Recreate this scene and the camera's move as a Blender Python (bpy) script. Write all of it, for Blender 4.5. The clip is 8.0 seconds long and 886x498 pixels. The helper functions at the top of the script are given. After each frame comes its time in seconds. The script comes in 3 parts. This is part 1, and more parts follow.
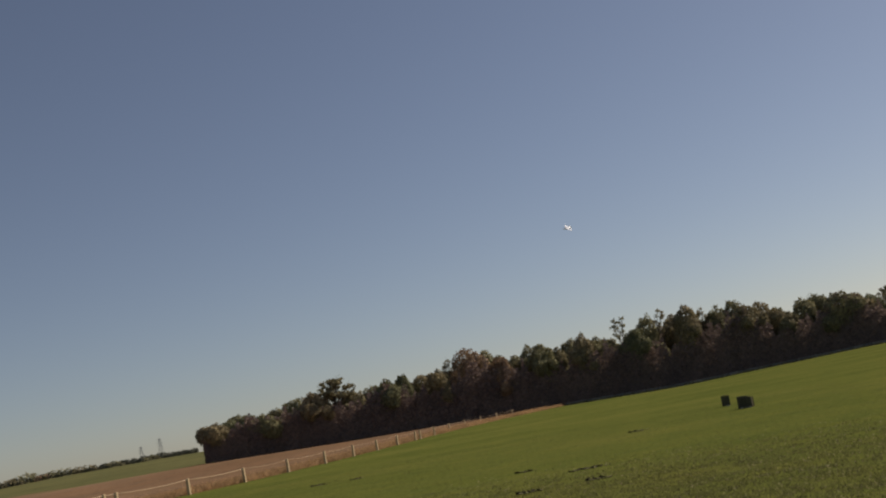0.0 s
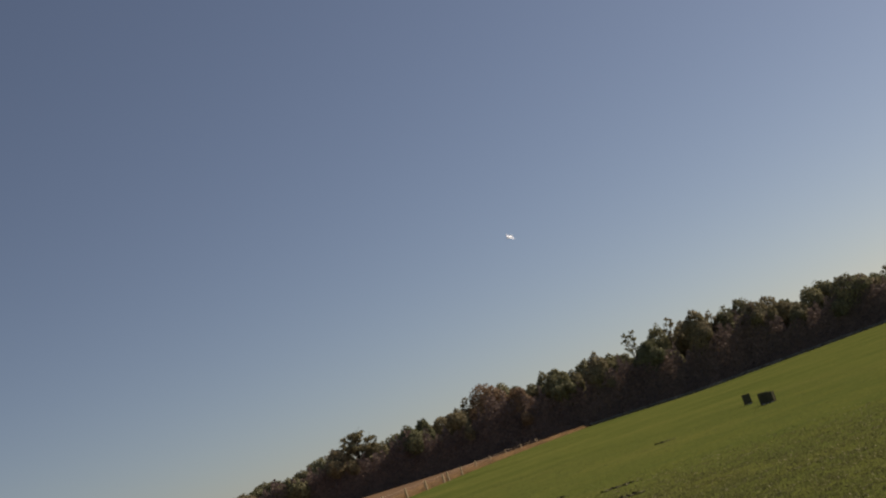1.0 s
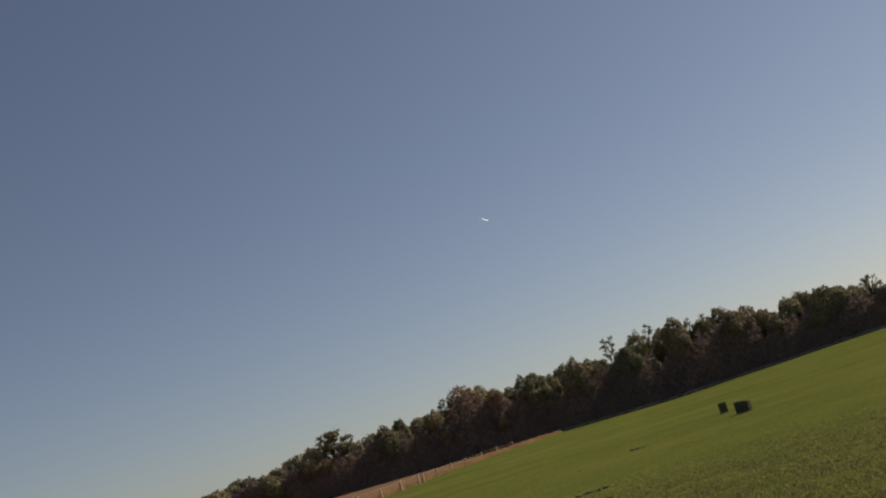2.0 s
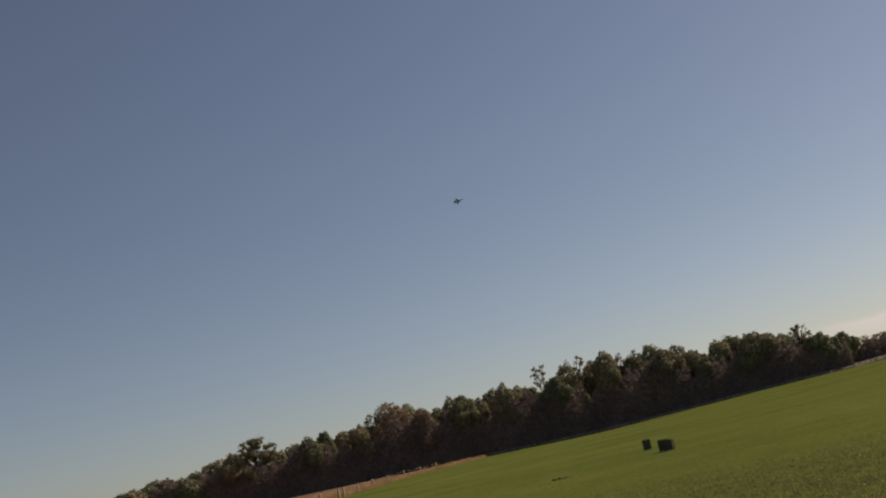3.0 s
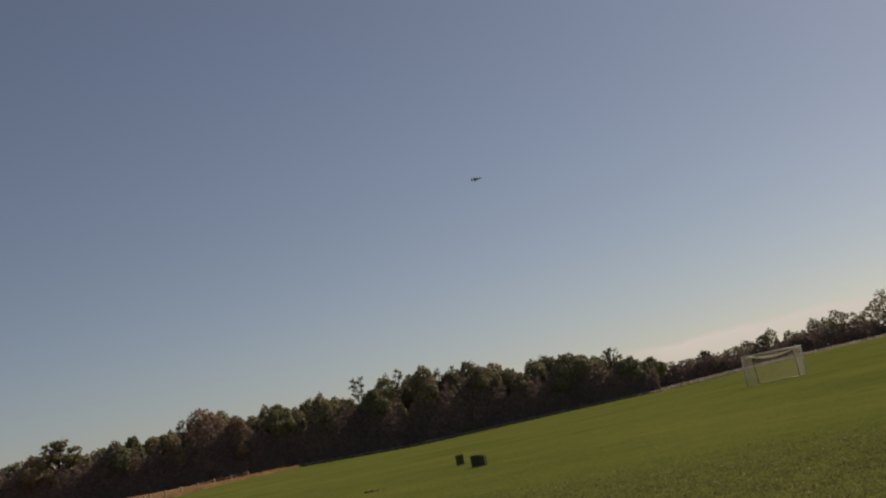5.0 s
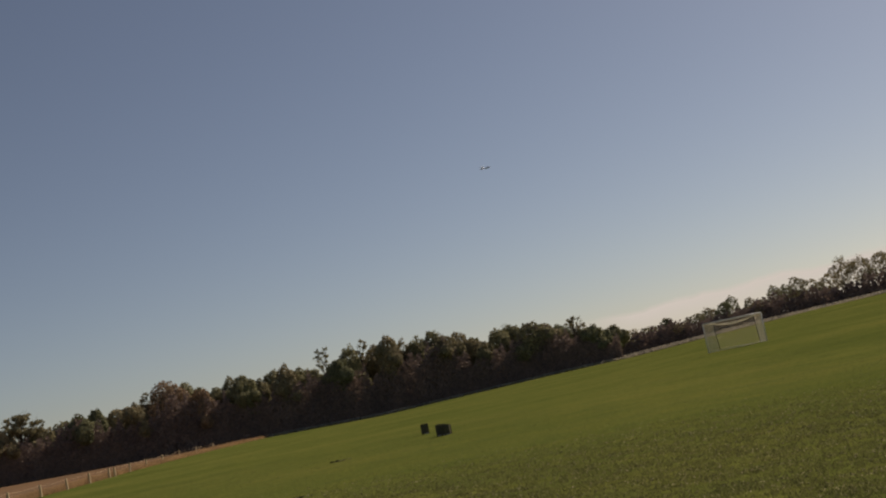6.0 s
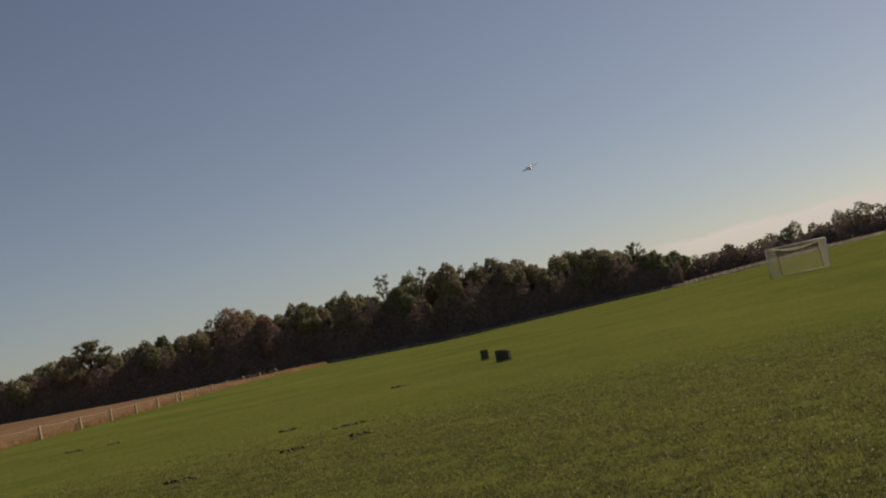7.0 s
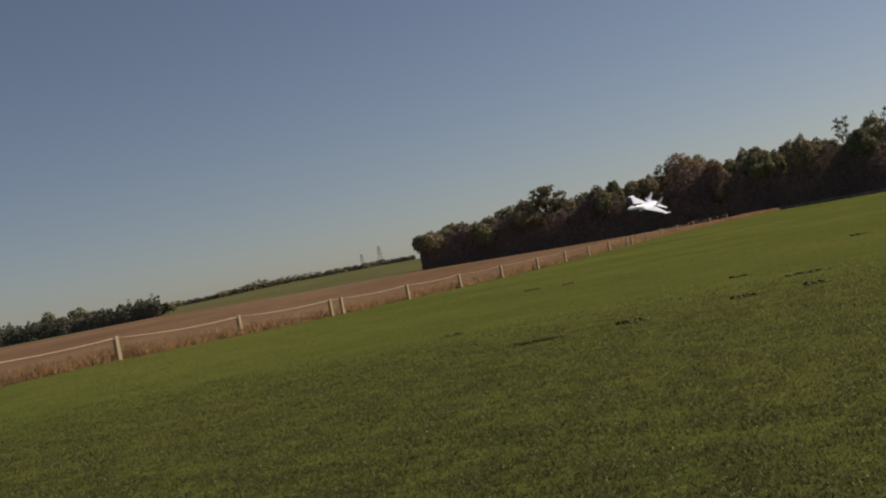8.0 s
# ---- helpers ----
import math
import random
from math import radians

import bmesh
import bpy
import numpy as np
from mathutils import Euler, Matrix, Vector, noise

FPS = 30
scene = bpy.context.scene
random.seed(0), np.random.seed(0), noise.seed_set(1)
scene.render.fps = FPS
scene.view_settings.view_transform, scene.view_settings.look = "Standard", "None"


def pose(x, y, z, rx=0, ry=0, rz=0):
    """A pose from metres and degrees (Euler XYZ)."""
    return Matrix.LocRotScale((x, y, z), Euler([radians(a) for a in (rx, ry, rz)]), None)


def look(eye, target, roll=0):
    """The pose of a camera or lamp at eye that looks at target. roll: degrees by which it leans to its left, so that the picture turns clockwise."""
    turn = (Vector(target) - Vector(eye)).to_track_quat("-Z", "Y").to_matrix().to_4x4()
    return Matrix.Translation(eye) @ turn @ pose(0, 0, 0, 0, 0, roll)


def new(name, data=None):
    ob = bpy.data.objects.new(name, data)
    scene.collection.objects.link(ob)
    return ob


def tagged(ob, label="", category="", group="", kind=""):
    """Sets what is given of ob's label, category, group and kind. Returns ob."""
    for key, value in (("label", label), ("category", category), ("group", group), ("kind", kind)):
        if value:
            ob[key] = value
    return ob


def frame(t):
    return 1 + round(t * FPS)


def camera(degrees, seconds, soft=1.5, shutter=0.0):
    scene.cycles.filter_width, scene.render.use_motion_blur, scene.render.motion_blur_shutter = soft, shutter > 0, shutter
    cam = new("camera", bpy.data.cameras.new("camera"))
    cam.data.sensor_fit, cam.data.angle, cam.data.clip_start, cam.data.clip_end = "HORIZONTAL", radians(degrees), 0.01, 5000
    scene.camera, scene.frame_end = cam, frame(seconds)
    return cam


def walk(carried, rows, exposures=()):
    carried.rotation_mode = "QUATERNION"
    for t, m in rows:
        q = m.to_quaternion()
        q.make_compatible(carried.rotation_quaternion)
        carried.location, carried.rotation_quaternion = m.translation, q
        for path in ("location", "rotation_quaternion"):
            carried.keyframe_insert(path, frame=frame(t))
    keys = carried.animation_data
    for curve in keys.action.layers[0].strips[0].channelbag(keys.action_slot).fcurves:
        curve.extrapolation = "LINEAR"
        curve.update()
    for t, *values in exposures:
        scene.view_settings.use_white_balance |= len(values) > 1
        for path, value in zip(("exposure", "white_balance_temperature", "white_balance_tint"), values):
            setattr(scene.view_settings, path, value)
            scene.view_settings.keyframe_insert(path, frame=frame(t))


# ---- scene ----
# ---- camera: worn on the head of somebody who stands still and turns ----
EYE = (0.0, 0.0, 1.65)
cam = camera(42.0, 8.0, soft=2.1)
TURNS = [  # seconds, yaw, pitch, lean
    (0.0, 0.01, 8.31, -10.33), (0.2, -0.11, 8.91, -11.82), (0.5, -0.82, 8.92, -15.42), (0.8, -1.23, 9.97, -18.12),
    (1.0, -0.54, 10.18, -18.48), (1.2, -0.23, 10.38, -18.94), (2.5, -2.90, 9.78, -14.92), (3.0, -4.57, 10.06, -12.83),
    (3.5, -7.05, 10.06, -11.19), (4.0, -9.25, 9.66, -10.43), (4.5, -10.91, 8.98, -10.78), (5.0, -13.23, 8.84, -10.95),
    (5.2, -13.91, 8.94, -11.12), (6.3, -14.78, 6.07, -11.56), (6.5, -14.46, 5.53, -11.88), (7.0, -11.12, 4.06, -11.56),
    (7.2, -8.49, 3.26, -11.75), (7.3, -6.74, 2.95, -11.72), (7.4, -4.77, 2.88, -11.68), (7.5, -2.73, 2.65, -11.3),
    (7.6, -0.36, 2.08, -11.25), (7.7, 2.12, 1.38, -11.04), (7.8, 5.07, 1.21, -10.9), (8.0, 11.96, 0.83, -10.74)]
walk(cam, [(t, pose(*EYE, 90 + p, 0, y) @ pose(0, 0, 0, 0, 0, r)) for t, y, p, r in TURNS],
     exposures=[(0.0, 0.0, 6800, 16), (2.5, -0.05, 6830, 16), (4.5, -0.15, 7100, 16), (7.0, -0.15, 7100, 16), (8.0, -0.12, 6700, 16)])

# ---- sky and sun ----
SUN_AZ, SUN_EL = 57.0, 37.0      # clockwise from +y, above the horizon
world = bpy.data.worlds.new("sky")
scene.world = world
world.use_nodes = True
wn = world.node_tree
sky = wn.nodes.new("ShaderNodeTexSky")
sky.sky_type = "NISHITA"
sky.sun_disc = False
sky.sun_elevation, sky.sun_rotation = radians(SUN_EL), radians(SUN_AZ)
sky.air_density, sky.dust_density, sky.ozone_density = 1.0, 1.9, 1.5
sky.altitude = 1700.0
back = wn.nodes["Background"]
pale = wn.nodes.new("ShaderNodeHueSaturation")      # sky colours a little less saturated, blue above and yellow low down
pale.inputs["Saturation"].default_value = 0.88
wn.links.new(sky.outputs["Color"], pale.inputs["Color"])
wn.links.new(pale.outputs["Color"], back.inputs["Color"])
back.inputs["Strength"].default_value = 0.0598
sun = new("sun", bpy.data.lights.new("sun", "SUN"))
sun.data.energy, sun.data.angle, sun.data.color = 4.35, radians(0.6), (1.0, 0.91, 0.79)
sd = Vector((math.sin(radians(SUN_AZ)) * math.cos(radians(SUN_EL)), math.cos(radians(SUN_AZ)) * math.cos(radians(SUN_EL)),
             math.sin(radians(SUN_EL))))
sun.matrix_world = look(sd * 50, (0, 0, 0))


# ---- materials ----
def shader(name, rough=0.8, spec=0.3):
    m = bpy.data.materials.new(name)
    m.use_nodes = True
    b = m.node_tree.nodes["Principled BSDF"]
    b.inputs["Roughness"].default_value = rough
    b.inputs["Specular IOR Level"].default_value = spec
    return m, m.node_tree, b


def node(nt, kind, **kw):
    n = nt.nodes.new(kind)
    for k, v in kw.items():
        if k in n.inputs:
            n.inputs[k].default_value = v
    return n


def ramp(nt, fac, stops):
    r = nt.nodes.new("ShaderNodeValToRGB")
    e = r.color_ramp.elements
    while len(e) < len(stops):
        e.new(0.5)
    for el, (p, c) in zip(e, stops):
        el.position, el.color = p, (*c, 1)
    nt.links.new(fac, r.inputs["Fac"])
    return r.outputs["Color"]


def blend(nt, fac, a, b, mode="MIX"):
    m = nt.nodes.new("ShaderNodeMix")
    m.data_type, m.blend_type = "RGBA", mode
    for sock, v in ((m.inputs["Factor"], fac), (m.inputs["A"], a), (m.inputs["B"], b)):
        if isinstance(v, (int, float)):
            sock.default_value = v
        elif isinstance(v, tuple):
            sock.default_value = (*v, 1)
        else:
            nt.links.new(v, sock)
    return m.outputs["Result"]


def grain(nt, scale, detail=4, stretch=(1, 1, 1), rough=0.6):
    tc = nt.nodes.new("ShaderNodeTexCoord")
    mp = nt.nodes.new("ShaderNodeMapping")
    mp.inputs["Scale"].default_value = stretch
    nt.links.new(tc.outputs["Object"], mp.inputs["Vector"])
    n = node(nt, "ShaderNodeTexNoise", Scale=scale, Detail=detail, Roughness=rough)
    nt.links.new(mp.outputs["Vector"], n.inputs["Vector"])
    return n.outputs["Fac"]


def relief(nt, b, fac, strength=0.4, dist=0.02):
    bp = node(nt, "ShaderNodeBump", Strength=strength, Distance=dist)
    nt.links.new(fac, bp.inputs["Height"])
    nt.links.new(bp.outputs["Normal"], b.inputs["Normal"])


def earth_like(name, stops, big, small, rough=0.9, bump=0.5, dist=0.03, stretch=(1, 1, 1), mix=0.5, spread=0.2):
    """Ground covers: a broad patchy tone times a fine grain."""
    m, nt, b = shader(name, rough, 0.0)
    broad = ramp(nt, grain(nt, big, 5, stretch), stops)
    fine = ramp(nt, grain(nt, small, 6, stretch, 0.7), [(0.5 - spread, (0.55, 0.55, 0.55)), (0.5 + spread, (1.35, 1.35, 1.35))])
    mid = ramp(nt, grain(nt, math.sqrt(big * small), 5, stretch), [(0.3, (0.80, 0.86, 0.92)), (0.5, (1.0, 1.0, 1.0)), (0.7, (1.16, 1.08, 1.0))])
    col = blend(nt, 0.8, blend(nt, mix, broad, fine, "MULTIPLY"), mid, "MULTIPLY")
    nt.links.new(col, b.inputs["Base Color"])
    relief(nt, b, grain(nt, small * 1.3, 6), bump, dist)
    return m


def leafy(name, stops, lo=0.6, hi=1.5, rough=0.7, trans=0.6, spec=0.06):
    """Leaves: the tone of the tree by its own chance, the single clump by its island."""
    m, nt, b = shader(name, rough, spec)
    oi = nt.nodes.new("ShaderNodeObjectInfo")
    geo = nt.nodes.new("ShaderNodeNewGeometry")
    tone = ramp(nt, oi.outputs["Random"], stops)
    var = ramp(nt, geo.outputs["Random Per Island"], [(0.0, (lo, lo, lo)), (1.0, (hi, hi * 0.98, hi * 0.93))])
    col = blend(nt, 1.0, tone, var, "MULTIPLY")
    patch = ramp(nt, grain(nt, 0.22, 4), [(0.3, (0.80, 0.83, 0.86)), (0.7, (1.18, 1.17, 1.13))])
    col = blend(nt, 0.85, col, patch, "MULTIPLY")
    nt.links.new(col, b.inputs["Base Color"])
    tr = nt.nodes.new("ShaderNodeBsdfTranslucent")
    nt.links.new(col, tr.inputs["Color"])
    mx = nt.nodes.new("ShaderNodeMixShader")
    mx.inputs["Fac"].default_value = trans
    nt.links.new(b.outputs["BSDF"], mx.inputs[1])
    nt.links.new(tr.outputs["BSDF"], mx.inputs[2])
    nt.links.new(mx.outputs["Shader"], nt.nodes["Material Output"].inputs["Surface"])
    return m


def plain(name, col, rough=0.6, spec=0.4, vary=0.25, scale=20, metal=0.0, bump=0.1, dist=0.003, stretch=(1, 1, 1)):
    m, nt, b = shader(name, rough, spec)
    b.inputs["Metallic"].default_value = metal
    a = tuple(c * (1 - vary) for c in col)
    z = tuple(min(1, c * (1 + vary)) for c in col)
    g = grain(nt, scale, 5, stretch)
    nt.links.new(ramp(nt, g, [(0.25, a), (0.75, z)]), b.inputs["Base Color"])
    if bump:
        relief(nt, b, g, bump, dist)
    return m


GRASS = earth_like("mown_grass", [(0.3, (0.088, 0.108, 0.025)), (0.5, (0.110, 0.125, 0.030)), (0.7, (0.140, 0.143, 0.036))], 0.07, 7.0, mix=0.5, dist=0.03, spread=0.1)
FIELD = earth_like("stubble_field", [(0.3, (0.160, 0.098, 0.056)), (0.5, (0.195, 0.124, 0.073)), (0.7, (0.232, 0.154, 0.095))], 0.03, 2.2, stretch=(1, 0.25, 1), mix=0.5)
PASTURE = earth_like("hill_pasture", [(0.3, (0.105, 0.108, 0.046)), (0.7, (0.145, 0.142, 0.062))], 0.012, 0.6)
VERGE = earth_like("dry_verge", [(0.3, (0.17, 0.15, 0.10)), (0.7, (0.27, 0.24, 0.17))], 0.15, 3.0)
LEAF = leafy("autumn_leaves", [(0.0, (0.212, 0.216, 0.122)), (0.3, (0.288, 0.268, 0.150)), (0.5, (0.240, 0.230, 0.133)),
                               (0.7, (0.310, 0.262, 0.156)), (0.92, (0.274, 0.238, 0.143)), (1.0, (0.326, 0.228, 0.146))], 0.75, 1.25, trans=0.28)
SHRUB = leafy("undergrowth_leaves", [(0.0, (0.226, 0.166, 0.138)), (1.0, (0.226, 0.166, 0.138))], 0.75, 1.25, trans=0.25)
HEDGE = leafy("hedge_leaves", [(0.0, (0.150, 0.152, 0.112)), (1.0, (0.150, 0.152, 0.112))], 0.7, 1.3, trans=0.3)
BARK = plain("bark", (0.10, 0.082, 0.062), 0.9, 0.2, 0.4, 3, bump=0.6, dist=0.03, stretch=(1, 1, 0.2))
DRY = leafy("dry_grass_blades", [(0.0, (0.39, 0.255, 0.135)), (1.0, (0.39, 0.255, 0.135))], 0.6, 1.4, 0.8, 0.6)
WEED = leafy("grey_dry_weeds", [(0.0, (0.40, 0.36, 0.29)), (1.0, (0.40, 0.36, 0.29))], 0.7, 1.3, 0.9, 0.3)
BLADE = leafy("green_grass_blades", [(0.0, (0.108, 0.110, 0.042)), (1.0, (0.108, 0.110, 0.042))], 0.55, 1.6, 0.8, 0.6, 0.05)
FLECK = leafy("pale_grass_blades", [(0.0, (0.290, 0.268, 0.165)), (1.0, (0.290, 0.268, 0.165))], 0.6, 1.5, 0.7, 0.7, 0.1)
POST = plain("weathered_post_wood", (0.48, 0.36, 0.21), 0.85, 0.2, 0.25, 7, bump=0.5, dist=0.01, stretch=(1, 1, 0.15))
ROPE = plain("pale_rope", (0.55, 0.42, 0.27), 0.9, 0.1, 0.2, 30)
FOAM = plain("white_foam", (0.82, 0.87, 0.93), 0.42, 0.5, 0.03, 14, bump=0.05)
BELLY = plain("light_blue_belly", (0.33, 0.47, 0.85), 0.5, 0.3, 0.05, 14, bump=0.05)
DARKPLASTIC = plain("smoked_canopy_plastic", (0.03, 0.035, 0.045), 0.12, 0.6, 0.1, 10, bump=0)
NOZZLE = plain("dark_nozzle", (0.05, 0.05, 0.055), 0.5, 0.4, 0.2, 20)
TUBE = plain("white_painted_tube", (0.66, 0.64, 0.56), 0.45, 0.4, 0.1, 8)
TUBE_DARK = plain("galvanised_tube", (0.16, 0.15, 0.14), 0.5, 0.4, 0.2, 8)
NET = plain("faded_net_cord", (0.74, 0.67, 0.54), 0.9, 0.1, 0.1, 8, bump=0)
CRATE = plain("dark_green_plastic", (0.105, 0.096, 0.058), 0.9, 0.05, 0.35, 12, bump=0.2)
PALE = plain("pale_foot_board", (0.30, 0.29, 0.22), 0.8, 0.2, 0.2, 12)
STRAW = plain("pale_torn_turf", (0.17, 0.16, 0.08), 0.95, 0.05, 0.35, 30, bump=0.5)
SOIL = plain("bare_dark_soil", (0.030, 0.026, 0.014), 0.95, 0.1, 0.4, 25, bump=0.8, dist=0.02)
STEEL = plain("pylon_steel", (0.20, 0.20, 0.21), 0.6, 0.4, 0.15, 1, bump=0)


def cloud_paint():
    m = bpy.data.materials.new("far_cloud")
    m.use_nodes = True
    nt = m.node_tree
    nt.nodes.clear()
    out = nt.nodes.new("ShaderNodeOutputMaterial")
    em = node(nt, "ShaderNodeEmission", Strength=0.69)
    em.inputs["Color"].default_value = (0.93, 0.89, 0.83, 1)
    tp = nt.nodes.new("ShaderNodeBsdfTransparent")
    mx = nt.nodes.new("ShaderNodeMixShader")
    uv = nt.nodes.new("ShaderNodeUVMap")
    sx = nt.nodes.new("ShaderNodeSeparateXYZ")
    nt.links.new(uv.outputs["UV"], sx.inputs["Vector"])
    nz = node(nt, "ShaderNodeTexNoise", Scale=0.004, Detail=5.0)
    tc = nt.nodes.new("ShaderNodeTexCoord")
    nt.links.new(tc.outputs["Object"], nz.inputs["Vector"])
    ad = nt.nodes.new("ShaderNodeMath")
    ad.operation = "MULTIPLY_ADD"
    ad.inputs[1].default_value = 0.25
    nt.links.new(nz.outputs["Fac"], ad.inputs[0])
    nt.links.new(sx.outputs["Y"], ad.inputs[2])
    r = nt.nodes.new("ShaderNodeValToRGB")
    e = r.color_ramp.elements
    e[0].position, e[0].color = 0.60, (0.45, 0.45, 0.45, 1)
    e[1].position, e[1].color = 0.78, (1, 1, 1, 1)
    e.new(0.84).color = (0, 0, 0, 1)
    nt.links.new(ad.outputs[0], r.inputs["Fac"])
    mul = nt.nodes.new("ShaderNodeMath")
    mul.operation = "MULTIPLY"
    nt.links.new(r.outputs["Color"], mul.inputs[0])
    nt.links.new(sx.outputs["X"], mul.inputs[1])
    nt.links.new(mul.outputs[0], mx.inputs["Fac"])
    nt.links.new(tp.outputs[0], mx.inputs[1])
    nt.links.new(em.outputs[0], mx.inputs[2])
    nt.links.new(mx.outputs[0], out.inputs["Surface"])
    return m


# ---- building helpers ----
def smooth(a, b, v):
    t = np.clip((v - a) / (b - a), 0, 1)
    return t * t * (3 - 2 * t)


BASE_AZ = [-180, -60, -33, -13, -9.5, -5, 0, 4.7, 10, 15.5, 19.5, 22.4, 25, 28.9, 31.7, 35, 60, 180]
BASE_EL = [0, 0, 0.0, 0.0, -0.12, -0.20, -0.26, -0.36, -0.43, -0.26, -0.13, -0.11, 0.05, 0.28, 0.39, 0.52, 0.3, 0]


def gz(x, y):
    """Height of the ground: level by the camera, a shallow dip, then the rise to the wood and the hill beyond the fields."""
    x, y = np.asarray(x, float), np.asarray(y, float)
    d = np.hypot(x, y)
    az = np.degrees(np.arctan2(x, y))
    far = 1.65 + 250 * np.tan(np.radians(np.interp(az, BASE_AZ, BASE_EL)))
    mid = np.interp(az, [-180, 8, 20, 26.4, 29.1, 40, 180], [-0.25, -0.25, 0.05, 0.46, 0.68, 0.85, 0.3])
    z = mid * smooth(40, 100, d) + (far - mid) * smooth(95, 250, d)
    hill = smooth(350, 720, d) * np.interp(az, [-180, -70, -40, -31, -25, -20, -13, 2, 20, 180], [0, 0, 2.6, 4.2, 5.5, 7.3, 7.4, 6, 0, 0])
    bank = smooth(20, 50, d) * np.interp(az, [-180, -60, -36, -28, -22, -17, 180], [0.3, 0.3, 0.34, 0.28, 0.12, 0, 0])
    return z + hill + bank * (1 - smooth(150, 300, d))


def at(az, d, up=0.0):
    """The place d metres off in the direction az (degrees clockwise from +y), on the ground."""
    x, y = d * math.sin(radians(az)), d * math.cos(radians(az))
    return Vector((x, y, float(gz(x, y)) + up))


def mesh_object(name, verts, faces, material, parent=None, label="", smoothed=False):
    me = bpy.data.meshes.new(name)
    me.from_pydata([tuple(v) for v in verts], [], faces)
    me.materials.append(material)
    if smoothed:
        me.shade_smooth()
    ob = new(name, me)
    if parent is not None:
        ob.parent = parent
    if label:
        ob["label"] = label
    return ob


def part(name, bm, material, parent, label="", smoothed=False):
    me = bpy.data.meshes.new(name)
    bm.to_mesh(me)
    bm.free()
    me.materials.append(material)
    if smoothed:
        me.shade_smooth()
    ob = new(name, me)
    ob.parent = parent
    if label:
        ob["label"] = label
    return ob


def quads(name, v, material, parent=None):
    """v: (n, 4, 3) corners of loose four-sided leaves."""
    n = len(v)
    me = bpy.data.meshes.new(name)
    me.vertices.add(n * 4)
    me.vertices.foreach_set("co", v.reshape(-1).astype(np.float32))
    me.loops.add(n * 4)
    me.loops.foreach_set("vertex_index", np.arange(n * 4, dtype=np.int32))
    me.polygons.add(n)
    me.polygons.foreach_set("loop_start", np.arange(0, n * 4, 4, dtype=np.int32))
    me.update(calc_edges=True)
    me.materials.append(material)
    ob = new(name, me)
    if parent is not None:
        ob.parent = parent
    return ob


def leaves(rng, p, size, out, loose=0.55):
    """Bent-cornered leaf clumps of about that size at the points p, facing more or less outwards."""
    n = len(p)
    q = out + rng.normal(0, loose, (n, 3))
    q /= np.linalg.norm(q, axis=1)[:, None] + 1e-6
    a = np.cross(q, rng.normal(size=(n, 3)))
    a /= np.linalg.norm(a, axis=1)[:, None] + 1e-6
    b = np.cross(q, a)
    s = size * rng.uniform(0.5, 1.35, n)[:, None]
    a, b = a * s * 0.5, b * s * rng.uniform(0.3, 0.6, n)[:, None]
    j = rng.uniform(0.6, 1.2, (4, n, 1))
    return np.stack([p - a * j[0], p - b * j[1], p + a * j[2], p + b * j[3]], 1)


def tube(bm, pts, radii, sides=6):
    """A tapered tube through the points."""
    rings = []
    pts = [Vector(p) for p in pts]
    for i, (p, r) in enumerate(zip(pts, radii)):
        d = (pts[min(i + 1, len(pts) - 1)] - pts[max(i - 1, 0)]).normalized()
        u = d.orthogonal().normalized()
        w = d.cross(u)
        rings.append([bm.verts.new(p + r * (math.cos(k * math.tau / sides) * u + math.sin(k * math.tau / sides) * w)) for k in range(sides)])
    for a, b in zip(rings, rings[1:]):
        for k in range(sides):
            bm.faces.new((a[k], a[(k + 1) % sides], b[(k + 1) % sides], b[k]))
    bm.faces.new(rings[0][::-1])
    bm.faces.new(rings[-1])


def block(bm, size, m=None, bevel=0.0):
    """A box of that size about the origin, bevelled, then moved by m."""
    got = bmesh.ops.create_cube(bm, size=1)["verts"]
    bmesh.ops.scale(bm, vec=size, verts=got)
    if bevel:
        es = list({e for v in got for e in v.link_edges})
        r = bmesh.ops.bevel(bm, geom=es, offset=bevel, segments=2, affect="EDGES", profile=0.5)
        got = list({v for f in r["faces"] for v in f.verts} | {v for v in got if v.is_valid})
    if m is not None:
        bmesh.ops.transform(bm, matrix=m, verts=got)


# ---- ground ----
EDGE = [(-27.2, -4000), (-27.0, 10), (-25.9, 34), (-24.9, 45.8), (-22.2, 67), (-19.8, 77.6), (-16.0, 95.7), (-12.5, 112.3), (-9.2, 128.7),
        (-5.8, 147), (20.5, 249), (24, 262), (26, 4000)]


def edge_x(y):
    """Where the mown grass ends and the field begins."""
    return np.interp(y, [e[1] for e in EDGE], [e[0] for e in EDGE])


